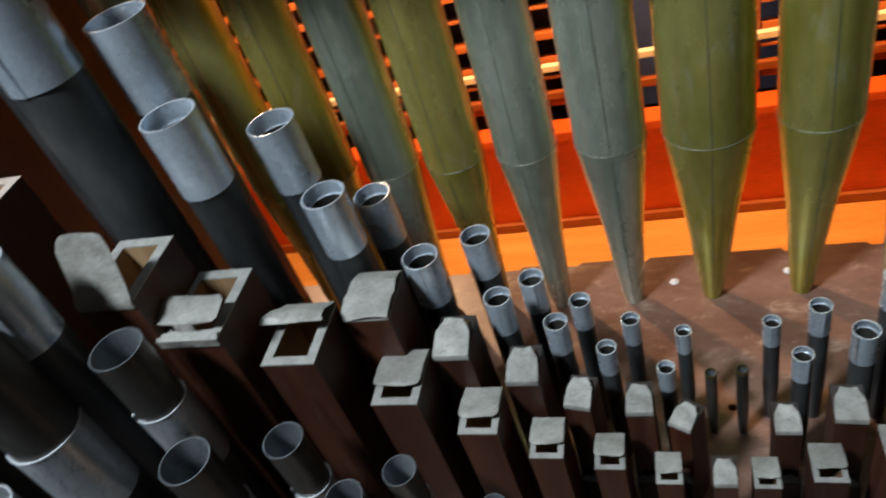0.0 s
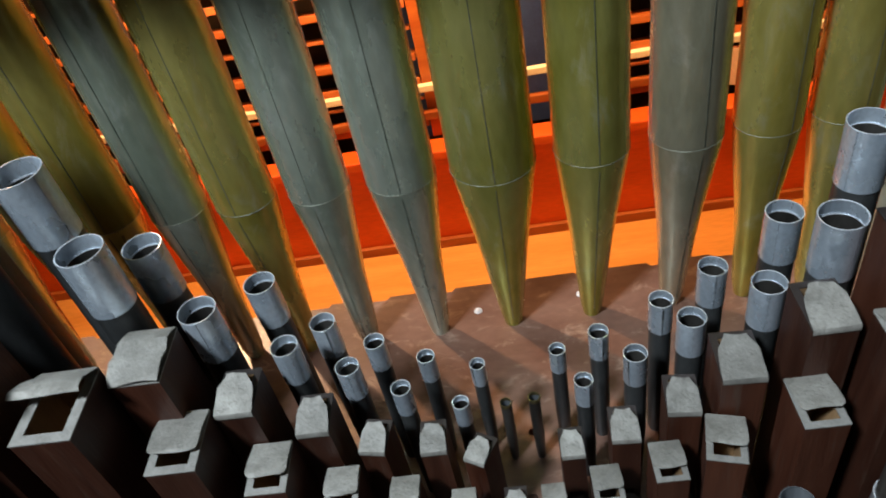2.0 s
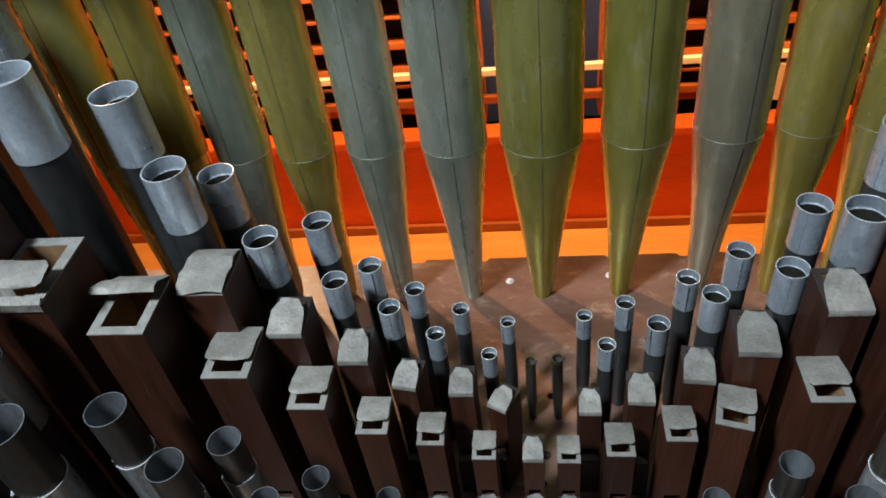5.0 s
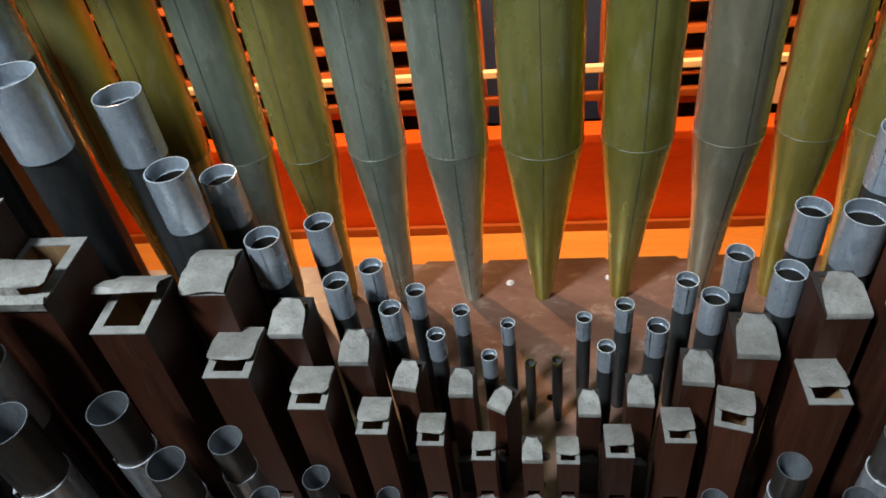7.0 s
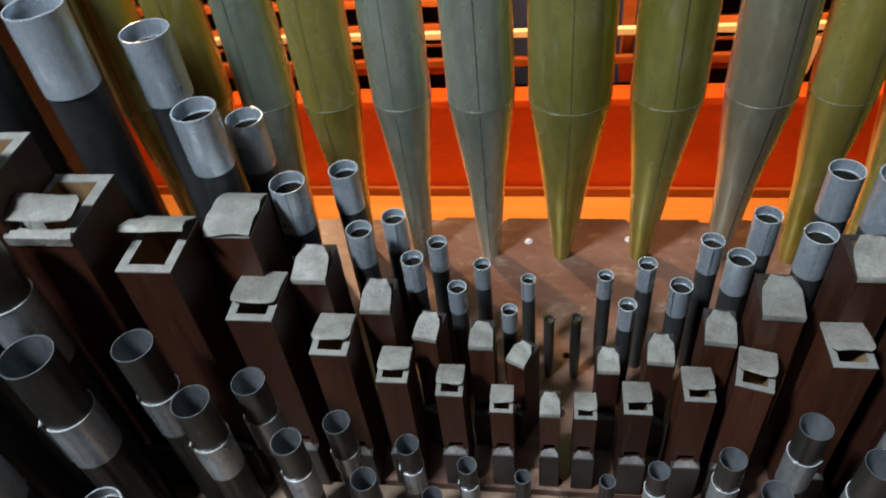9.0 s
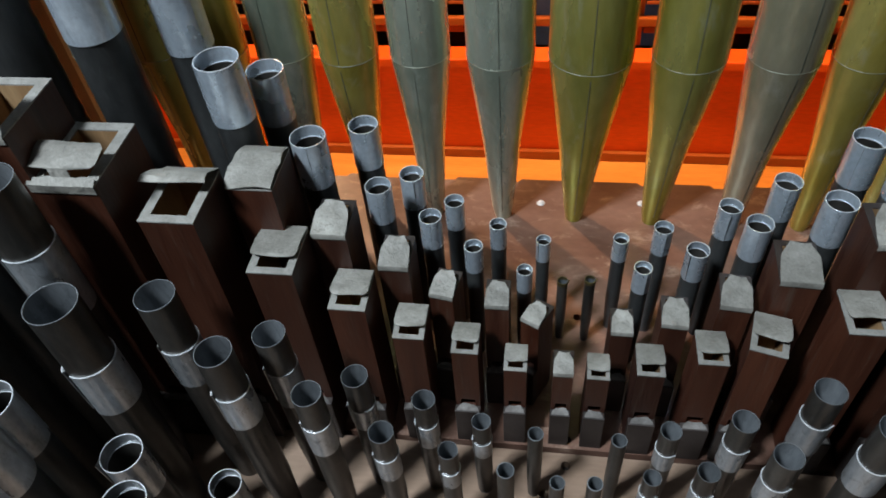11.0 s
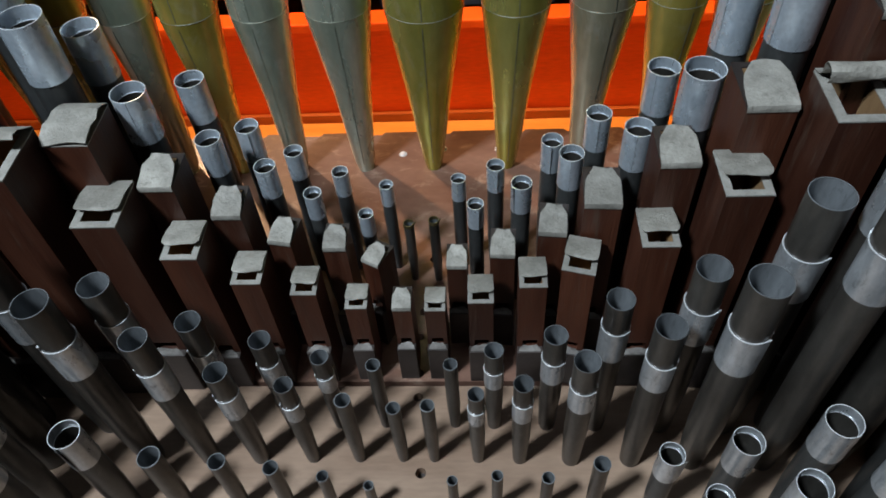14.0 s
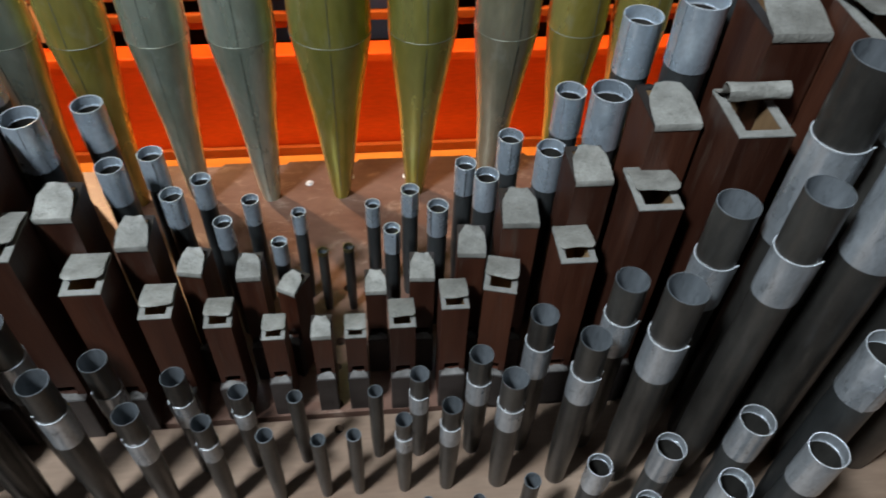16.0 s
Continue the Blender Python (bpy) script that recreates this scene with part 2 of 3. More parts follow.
slab_with_holes("front_board", [(-1.20, -0.05), (1.45, -0.05), (1.45, 0.531), (-1.20, 0.531)], -0.022, 0.0, [(0.138, 0.508, 0.0085), (0.150, 0.362, 0.0095), (0.1, 0.452, 0.007)], CHESTF, chest)
part("rear_body", block(-1.2, 1.45, 0.543, 1.235, -0.34, -0.022), CAP, chest)
part("front_body", block(-1.2, 1.45, -0.05, 0.529, -0.34, -0.022), CAP, chest)

for x, y in ((0.068, 1.169), (-0.040, 1.178), (0.165, 1.185), (0.30, 1.18)):
    screw = thing("wood_screw", pose(x, y, 0), "pale plugged screw in the rear board", "screw", "board screws")
    part("washer", lathe([(0.0, 0.0), (0.010, 0.0), (0.009, 0.0012), (0.0, 0.0016)], 16, False), BRIGHT, screw, smooth=True)
    part("head", lathe([(0.0, 0.001), (0.006, 0.001), (0.005, 0.004), (0.0, 0.0046)], 14, False), BRIGHT, screw, smooth=True)

# ---- the warm hall behind and below the tall pipes ----
hall_floor = new("floor_hall", mesh_of("floor_hall", block(-3.3, 3.6, 1.20, 3.90, -1.63, -1.575), LEDGE))
tagged(hall_floor, "bright varnished pine floor below the tall pipes", "floor", kind="structure")

panel = thing("back_panel", pose(0, 0, 0), "orange varnished panel below the slatted screen", "panel", kind="structure")
part("board", block(-3.0, 3.2, 3.198, 3.246, -1.573, -0.992), ORANGE, panel)
part("top_rail", block(-3.0, 3.2, 3.150, 3.264, -0.990, -0.950, 0.006), ORANGE, panel)
part("cap_rail", block(-3.0, 3.2, 3.135, 3.264, -0.948, -0.895, 0.010), ORANGE, panel)
part("skirting", block(-3.0, 3.2, 3.168, 3.196, -1.574, -1.515, 0.006), SLAT, panel)


def shutters(name, x0, x1, label):
    """A bank of horizontal louvres between two stiles, thick and thin ones in turn."""
    ob = thing(name, pose(0, 0, 0), label, "shutters", "swell shutters", "structure")
    for x in (x0 + 0.027, x1 - 0.027):
        part("stile", block(x - 0.027, x + 0.027, 3.275, 3.384, -0.890, 0.96, 0.004), SLAT, ob)
    rnd = random.Random(len(name))
    half = (x1 - x0) / 2 - 0.060
    thick = mesh_of("slat", block(-half, half, -0.060, 0.060, -0.017, 0.017, 0.004), SLAT)
    thin = mesh_of("slat", block(-half, half, -0.050, 0.050, -0.008, 0.008, 0.003), SLAT)
    for i in range(14):
        s = new("slat", thin if i % 3 == 1 else thick)
        s.parent = ob
        s.matrix_basis = pose((x0 + x1) / 2, 3.329, -0.815 + 0.128 * i + rnd.uniform(-0.018, 0.018), -18 + rnd.uniform(-9, 9), 0, 0)
    return ob


shutters("shutter_bank", -3.0, -0.125, "orange varnished louvred shutters standing ajar")
shutters("shutter_bank", 0.452, 3.2, "orange varnished louvred shutters standing ajar")
rail = thing("shutter_rail", pose(0, 0, 0), "pale lath and orange rod across the shutters", "rail", kind="structure")
part("lath", block(-2.98, 3.18, 3.224, 3.258, -0.598, -0.563, 0.004), LATH, rail, "pale wooden lath")
part("rod", block(-2.98, 3.18, 3.230, 3.268, -0.762, -0.716, 0.008), SLAT, rail)
# Added sheet; its colour stands in for the dim blue depth beyond the gap.
blind = thing("dark_blue_backdrop", pose(0, 0, 0), "dark blue sheet added for the dim depth beyond the shutter gap", "cloth", kind="structure")
part("cloth", block(-0.30, 0.65, 3.449, 3.470, -1.0, 0.96), BLUE, blind)

for x, z, tilt in ((1.315, -0.72, 8), (-1.36, -0.742, -4)):
    tag = new("paper_tag", mesh_of("paper_tag", block(-0.034, 0.034, -0.002, 0.002, -0.098, 0.098, 0.0008), CARD))
    tag.matrix_basis = pose(x, 3.219, z, 0, tilt, 0)
    tagged(tag, "buff card tag tucked behind the lath", "tag", "card tags")
for x in (1.21, -1.20):
    knob = thing("rail_knob", pose(x, 3.175, -0.895), "pale wooden knob standing on the panel rail", "knob", "rail knobs")
    part("foot", lathe([(0.0, 0.0), (0.018, 0.0), (0.018, 0.010), (0.011, 0.016), (0.0, 0.016)], 18, False), LATH, knob, smooth=True)
    part("head", lathe([(0.0, 0.014), (0.014, 0.016), (0.024, 0.030), (0.024, 0.044), (0.014, 0.058), (0.0, 0.062)], 18, False), LATH, knob, smooth=True)

# Assumed walls and ceiling, added to make the hall light-tight.
for name, x0, x1, y0, y1, z0, z1 in (("wall_back", -3.3, 3.6, 3.86, 3.90, -1.573, 2.30), ("wall_hall_left", -3.34, -3.30, 1.20, 3.90, -1.63, 2.30), ("wall_hall_right", 3.60, 3.64, 1.20, 3.90, -1.63, 2.30),
                                     ("wall_return_left", -3.30, -1.442, 1.66, 1.70, -1.573, 2.30), ("wall_return_right", 1.692, 3.60, 1.66, 1.70, -1.573, 2.30), ("wall_plinth", -1.44, 1.69, 1.19, 1.23, -1.573, -0.342)):
    wall = thing(name, pose(0, 0, 0), "dark wooden wall added to close in the hall behind the pipes", "wall", kind="structure")
    part("panel", block(x0, x1, y0, y1, z0, z1), BOX, wall)
hall_ceiling = new("ceiling_hall", mesh_of("ceiling_hall", block(-3.34, 3.64, 1.83, 3.90, 2.302, 2.34), BOX))
tagged(hall_ceiling, "unseen dark wooden ceiling added to close in the hall", "ceiling", kind="structure")
wall = thing("wall_left", pose(0, 0, 0), "dark wooden side wall of the pipe chamber", "wall", kind="structure")
part("panel", block(-1.44, -1.40, -0.70, 1.70, -0.4, 1.745), BOX, wall)
wall = thing("wall_right", pose(0, 0, 0), "dark wooden side wall of the pipe chamber", "wall", kind="structure")
part("panel", block(1.65, 1.69, -0.70, 1.70, -0.4, 1.745), BOX, wall)
wall = thing("wall_front", pose(0, 0, 0), "dark wooden front wall with an open hatch", "wall", kind="structure")
part("sill", block(-1.44, 1.69, -0.745, -0.705, -0.4, 0.35), BOX, wall)
part("jamb", block(-1.44, -1.25, -0.745, -0.705, 0.352, 1.745), BOX, wall)
part("jamb", block(1.50, 1.69, -0.745, -0.705, 0.352, 1.745), BOX, wall)
# Unseen roof, added to keep the cool lamp off the upper tall pipes.
roof = block(-1.44, 1.69, ROOF_Y, 1.70, 1.75, 1.79)
ceil = new("ceiling", mesh_of("ceiling", roof, BOX))
tagged(ceil, "unseen dark wooden ceiling added to shade the tops of the tall pipes", "ceiling", kind="structure")
# Unseen beam, added so its lower edge throws a shadow line across the tall pipes.
beam = new("valance_beam", mesh_of("valance_beam", block(-1.40, 1.65, ROOF_Y, ROOF_Y + 0.03, SHADE_BEAM_Z, 1.748, 0.003), BOX))
tagged(beam, "unseen dark beam added to cast the shadow line on the tall pipes", "beam", kind="structure")
# Unseen room shell, added to enclose the lamp and bounce a little fill.
room = bmesh.new()
box(room, -4.0, 4.0, -4.0, 1.72, 4.4, 4.5)
box(room, -4.1, -4.0, -4.0, 1.72, -0.44, 4.5)
box(room, 4.0, 4.1, -4.0, 1.72, -0.44, 4.5)
box(room, -4.1, 4.1, -4.1, -4.0, -0.44, 4.5)
box(room, -4.1, 4.1, 1.72, 1.82, 1.752, 4.5)
box(room, -4.1, -1.46, 1.72, 1.82, -0.44, 1.75)
box(room, 1.71, 4.1, 1.72, 1.82, -0.44, 1.75)
shell = new("wall_room", mesh_of("wall_room", room, PLASTER))
tagged(shell, "unseen grey plaster shell added around the organ loft", "wall", kind="structure")
base = new("floor", mesh_of("floor", block(-4, 4, -4, 1.18, -0.44, -0.40), BOX))
tagged(base, "dark wooden floor under the windchest", "floor", kind="structure")


# ---- tall painted zinc pipes ----
LEAN = {5: -0.004, 7: -0.007, 8: -0.014, 9: -0.012}  # how far a foot stands aside of its body


def leaning(bm, dx, turn):
    """Shear a foot so that its tip stands dx aside, in the world's x."""
    for v in bm.verts:
        f = dx * (1 - v.co.z / JOINT_Z)
        v.co.x += f * math.cos(radians(turn))
        v.co.y -= f * math.sin(radians(turn))
    return bm


def tall_pipe(x, r, olive, turn, k):
    mat = (ZINC, OLIVE, KHAKI, MAUVE)[olive]
    colour = ("grey-green", "olive-green", "khaki", "mauve-grey")[olive]
    ob = thing("tall_organ_pipe", pose(x, BIG_Y, 0, 0, 0, turn), f"tall {colour} painted zinc organ pipe on a tapered foot", "organ pipe", "tall zinc pipes")
    top = 1.62 - 0.02 * abs(k - 7)
    part("body", lathe([(r, JOINT_Z), (r, JOINT_Z + 0.3), (r, 1.0), (r, top), (r - 0.0016, top), (r - 0.0016, JOINT_Z)], 64, True, 0.004, k), mat, ob, smooth=True)
    part("foot", leaning(lathe([(0.0, 0.0), (0.0185, 0.0), (0.0205, 0.012), (0.024, 0.03), (r * 0.62, JOINT_Z * 0.52), (r * 0.985, JOINT_Z - 0.012), (r * 0.995, JOINT_Z - 0.001), (0.0, JOINT_Z - 0.001)], 64, False, 0.003, k), LEAN.get(k, 0.0), turn), mat, ob, smooth=True)
    bead = lathe([(r - 0.0002, JOINT_Z - 0.0012), (r + 0.0005, JOINT_Z), (r - 0.0002, JOINT_Z + 0.0009)], 64, False, 0.005, k)
    part("solder_bead", bead, SOLDER, ob, "thin pale solder bead", True)
    part("seam", block(-0.0007, 0.0007, -r - 0.0006, -r + 0.003, JOINT_Z + 0.004, top - 0.01), SEAM, ob, "dark lengthwise seam")
    bm = bmesh.new()  # the seam runs on down the tapered foot
    rows = []
    for rr, z in ((0.024, 0.03), (r * 0.62, JOINT_Z * 0.52), (r * 0.985, JOINT_Z - 0.012)):
        rows.append([bm.verts.new((-0.0007, -rr + 0.003, z)), bm.verts.new((-0.0007, -rr - 0.0005, z)), bm.verts.new((0.0007, -rr - 0.0005, z)), bm.verts.new((0.0007, -rr + 0.003, z))])
    for lo, hi in zip(rows, rows[1:]):
        for i in range(4):
            bm.faces.new((lo[i], lo[(i + 1) % 4], hi[(i + 1) % 4], hi[i]))
    bm.faces.new(rows[0][::-1])
    bm.faces.new(rows[-1])
    part("foot_seam", leaning(bm, LEAN.get(k, 0.0), turn), SEAM, ob, "dark lengthwise seam")
    return ob


for k, (x, r, olive, turn) in enumerate(BIG):
    tall_pipe(x, r, olive, turn, k)


# ---- metal pipes with slides ----
def foot_profile(r, h, t):
    f = min(0.12, 0.35 * h)
    return [(0.0, 0.0), (r * 0.74, 0.0), (r * 0.80, 0.005), (r * 0.98, f - 0.003), (r, f), (r, h * 0.7 + f * 0.3), (r, h), (r - t, h), (r - t, f + 0.01), (0.0, f + 0.008)]


def open_pipe(r, h, t, seg, wob, k):
    """A pipe's body; its inside takes the second material, paler for the light falling in."""
    bm = lathe(foot_profile(r, h, t), seg, False, wob, k)
    bm.faces.ensure_lookup_table()
    for f in bm.faces[7 * seg:]:
        f.material_index = 1
    return bm


def slide_pipe(x, y, z, r, name, label, group, body, collar, k, length=None, inset=0.24):
    """A pipe whose bright slide stands above the dark body. r is the slide's radius, z the slide's rim."""
    ob = thing(name, pose(x, y, 0, 0, 0, 0), label, "organ pipe", group)
    rb, t = r * 0.93, max(0.0007, r * 0.03)
    length = length or 0.014 + 2.55 * r
    part("body", open_pipe(rb, z - length * inset, t, 32, 0.006, k), [body, DULL], ob, smooth=True)
    rnd = random.Random(k)
    a = radians(rnd.uniform(200, 340))
    slide = part("slide", tube_arc(rb + 0.0004, t, z - length, z, a, a + radians(359.2), 44, r * rnd.choice((0.0, 0.04, 0.1, 0.22))), collar, ob, "bright tinned tuning slide", True)
    part("rim", lathe([(rb, z - 0.0008), (rb + t + 0.0004, z - 0.0008), (rb + t + 0.0004, z + 0.0005), (rb, z + 0.0005)], 40, True), BRIGHT, slide, "pale rim edge with its gleam painted in", True)
    zi = z - length * inset
    part("inner_rim", lathe([(rb - t, zi - 0.001), (rb - 0.0002, zi - 0.001), (rb - 0.0002, zi + 0.0006), (rb - t, zi + 0.0006)], 32, True), BRIGHT, ob, "pale inner edge with its gleam painted in", True)
    return ob


def sleeve_pipe(x, y, z, r, name, label, group, k, length=None):
    """A pipe with a brighter sleeve clasped round it below the open top."""
    ob = thing(name, pose(x, y, 0), label, "organ pipe", group)
    t = max(0.0007, r * 0.04)
    part("body", open_pipe(r, z, t, 32, 0.006, k), [DULL, INNER], ob, smooth=True)
    rnd = random.Random(k + 50)
    low = z - 6.5 * r * rnd.uniform(0.95, 1.05)
    high = z - 3.3 * r * rnd.uniform(0.92, 1.1)
    if length:
        low = high - length
    a = radians(rnd.uniform(222, 250) if x < 0.14 else rnd.uniform(335, 352))
    sl = part("sleeve", tube_arc(r + 0.0003, t, low, high, a, a + radians(338), 44, r * 0.09), SLEEVE, ob, "bright clasped tuning sleeve", True)
    part("lip", tube_arc(r + 0.0003, t + 0.0006, high - 0.0008, high + 0.0006, a, a + radians(338), 44, r * 0.09), BRIGHT, sl, "pale lip with its gleam painted in", True)
    part("rim", lathe([(r - 0.6 * t, z - 0.0006), (r + 0.0002, z - 0.0006), (r + 0.0002, z + 0.0004), (r - 0.6 * t, z + 0.0004)], 36, True), INNER, ob, smooth=True)
    return ob


ROW_A = [
    (-0.800, 1.060, 0.053), (-0.608, 0.940, 0.0455), (-0.462, 0.745, 0.0372), (-0.356, 0.594, 0.0300), (-0.216, 0.492, 0.0251), (-0.147, 0.390, 0.0213), (-0.077, 0.330, 0.0177),
    (-0.001, 0.277, 0.0155), (0.081, 0.241, 0.0133), (0.217, 0.254, 0.0140), (0.286, 0.286, 0.0168), (0.385, 0.343, 0.0195), (0.460, 0.401, 0.0223),
    (0.552, 0.491, 0.0267), (0.643, 0.625, 0.0320), (0.770, 0.800, 0.037), (0.905, 0.960, 0.042),
]
ROW_B = [
    (-0.692, 1.060, 0.0540), (-0.551, 0.825, 0.0411), (-0.385, 0.664, 0.0333), (-0.280, 0.530, 0.0285), (-0.184, 0.434, 0.0217), (-0.105, 0.370, 0.0190), (-0.036, 0.303, 0.0161),
    (0.051, 0.248, 0.0139), (0.249, 0.269, 0.0153), (0.329, 0.319, 0.0185), (0.409, 0.385, 0.0212), (0.511, 0.437, 0.0246), (0.589, 0.545, 0.0314),
    (0.692, 0.695, 0.0348), (0.800, 0.860, 0.040),
]
for k, (x, z, r) in enumerate(ROW_A):
    slide_pipe(x, 0.822, z, r, "principal_pipe", "dark metal organ pipe topped by a bright tinned slide", "dark pipes with bright slides", DARKPIPE, SLIDE, k)
for k, (x, z, r) in enumerate(ROW_B):
    slide_pipe(x, 0.742, z, r, "principal_pipe", "dark metal organ pipe topped by a bright tinned slide", "dark pipes with bright slides", DARKPIPE, SLIDE, k + 30)

for k, (x, y, z) in enumerate(((0.119, 0.788, 0.169), (0.168, 0.785, 0.180))):
    ob = thing("small_pipe", pose(x, y, 0), "smallest dark metal pipe with a rough cut top", "organ pipe", "smallest pipes")
    part("body", open_pipe(0.0098, z, 0.0007, 24, 0.03, k), [DULL, INNER], ob, smooth=True)
    part("rim", tube_arc(0.0088, 0.0016, z - 0.006, z + 0.002, 0.6, 0.6 + radians(340), 24, 0.004), BRASS, ob, "rough brassy rim", True)

# The two leftmost extend the row by assumption, added to shade the left.
ROW_C = [
    (-0.900, 0.960, 0.0450), (-0.775, 0.840, 0.0400),     (-0.560, 0.685, 0.0336), (-0.424, 0.489, 0.0275), (-0.284, 0.418, 0.0230), (-0.178, 0.327, 0.0195), (-0.082, 0.276, 0.0172), (0.002, 0.226, 0.0145), (0.084, 0.202, 0.0118),
    (0.208, 0.203, 0.0114), (0.277, 0.243, 0.0150), (0.370, 0.285, 0.0180), (0.454, 0.374, 0.0200), (0.566, 0.441, 0.0235), (0.670, 0.577, 0.0275), (0.848, 0.900, 0.036), (0.945, 0.980, 0.038), (1.050, 1.040, 0.042),
]
# The leftmost is assumed as well, added for its shade.
ROW_D = [
    (-0.860, 0.900, 0.0480),     (-0.680, 0.770, 0.0460), (-0.512, 0.545, 0.0335), (-0.327, 0.464, 0.0245), (-0.222, 0.379, 0.0205), (-0.132, 0.290, 0.0180), (-0.039, 0.253, 0.0145), (0.043, 0.206, 0.0126), (0.119, 0.181, 0.0112),
    (0.173, 0.189, 0.0112), (0.249, 0.224, 0.0127), (0.320, 0.255, 0.0150), (0.407, 0.317, 0.0190), (0.507, 0.402, 0.0210), (0.607, 0.497, 0.0267), (0.724, 0.655, 0.0275), (0.822, 0.780, 0.035), (0.930, 0.880, 0.039), (1.045, 0.960, 0.042),
]
sleeve_pipe(0.757, 0.455, 0.785, 0.033, "gamba_pipe", "dull grey metal organ pipe clasped by a long bright sleeve", "dull pipes with sleeves", 78, 0.165)
slide_pipe(-0.665, 0.455, 0.83, 0.041, "principal_pipe", "dark metal organ pipe topped by a bright tinned slide", "dark pipes with bright slides", DARKPIPE, SLIDE, 77)
for y, row, k0 in ((0.455, ROW_C, 0), (0.390, ROW_D, 20)):
    for k, (x, z, r) in enumerate(row):
        if z < 0.21:
            ob = thing("small_pipe", pose(x, y, 0), "small dull metal organ pipe without a sleeve", "organ pipe", "dull pipes with sleeves")
            part("body", open_pipe(r, z, 0.0008, 28, 0.01, k), [DULL, INNER], ob, smooth=True)
            part("rim", lathe([(r - 0.0008, z - 0.001), (r + 0.0006, z - 0.001), (r + 0.0003, z + 0.0004), (r - 0.0008, z + 0.0004)], 28), INNER, ob, smooth=True)
        else:
            sleeve_pipe(x, y, z, r, "gamba_pipe", "dull grey metal organ pipe clasped by a bright sleeve", "dull pipes with sleeves", k + k0)

ROW_E = [
    (-0.760, 0.560, 0.040), (-0.610, 0.440, 0.035),     (-0.470, 0.330, 0.030), (-0.342, 0.262, 0.0237), (-0.245, 0.187, 0.0174), (-0.145, 0.172, 0.0134), (-0.067, 0.151, 0.0119), (0.008, 0.120, 0.0095), (0.076, 0.085, 0.0080),
    (0.210, 0.106, 0.0082), (0.280, 0.126, 0.0088), (0.358, 0.119, 0.0098), (0.434, 0.171, 0.0125), (0.529, 0.205, 0.0187), (0.625, 0.247, 0.0225), (0.732, 0.306, 0.0252), (0.850, 0.46, 0.032),
]
# The two leftmost pipes are unseen, added to shade the front left.
ROW_F = [(-0.70, 0.66, 0.040), (-0.56, 0.50, 0.036), (-0.42, 0.36, 0.030), (0.572, 0.241, 0.0192), (0.680, 0.282, 0.0235), (0.775, 0.36, 0.0260)]
for k, (x, z, r) in enumerate(ROW_E):
    if r < 0.018:
        ob = thing("small_pipe", pose(x, 0.305, 0), "small dull metal organ pipe with an open top", "organ pipe", "front rank pipes")
        part("body", open_pipe(r, z, 0.0008, 28, 0.01, k), [DULL, INNER], ob, smooth=True)
        part("rim", lathe([(r - 0.0008, z - 0.001), (r + 0.0006, z - 0.001), (r + 0.0003, z + 0.0004), (r - 0.0008, z + 0.0004)], 28), INNER, ob, smooth=True)
    else:
        slide_pipe(x, 0.305, z, r, "front_rank_pipe", "dull metal organ pipe topped by a pale slide", "front rank pipes", DARKPIPE, SLEEVE, k + 80)
for k, (x, z, r) in enumerate(ROW_F):
    slide_pipe(x, 0.228, z, r, "front_rank_pipe", "dull metal organ pipe topped by a pale slide", "front rank pipes", DARKPIPE, SLEEVE, k + 110)


# ---- wooden pipes ----
def sheet(w, pts, thick, seed, wave=0.0015):
    """A bent sheet: pts are (along, up, half-width factor) from hinge to free edge."""
    bm = bmesh.new()
    rnd = random.Random(seed)
    ph, n = rnd.uniform(0, 6), 7
    rows = []
    for j, (a, u, hw) in enumerate(pts):
        row = []
        for i in range(n):
            s = 2 * i / (n - 1) - 1
            lift = wave * math.sin(ph + 2.3 * s + 1.7 * j) * (j / len(pts))
            row.append((bm.verts.new((s * w / 2 * hw, a, u + lift)), bm.verts.new((s * w / 2 * hw, a, u + lift + thick))))
        rows.append(row)
    for lo, hi in zip(rows, rows[1:]):
        for i in range(n - 1):
            bm.faces.new((lo[i][0], hi[i][0], hi[i + 1][0], lo[i + 1][0]))
            bm.faces.new((lo[i][1], lo[i + 1][1], hi[i + 1][1], hi[i][1]))
        for i in (0, n - 1):
            bm.faces.new((lo[i][0], lo[i][1], hi[i][1], hi[i][0]))
    for row in (rows[0], rows[-1]):
        for i in range(n - 1):
            bm.faces.new((row[i][0], row[i][1], row[i + 1][1], row[i + 1][0]))
    return bm


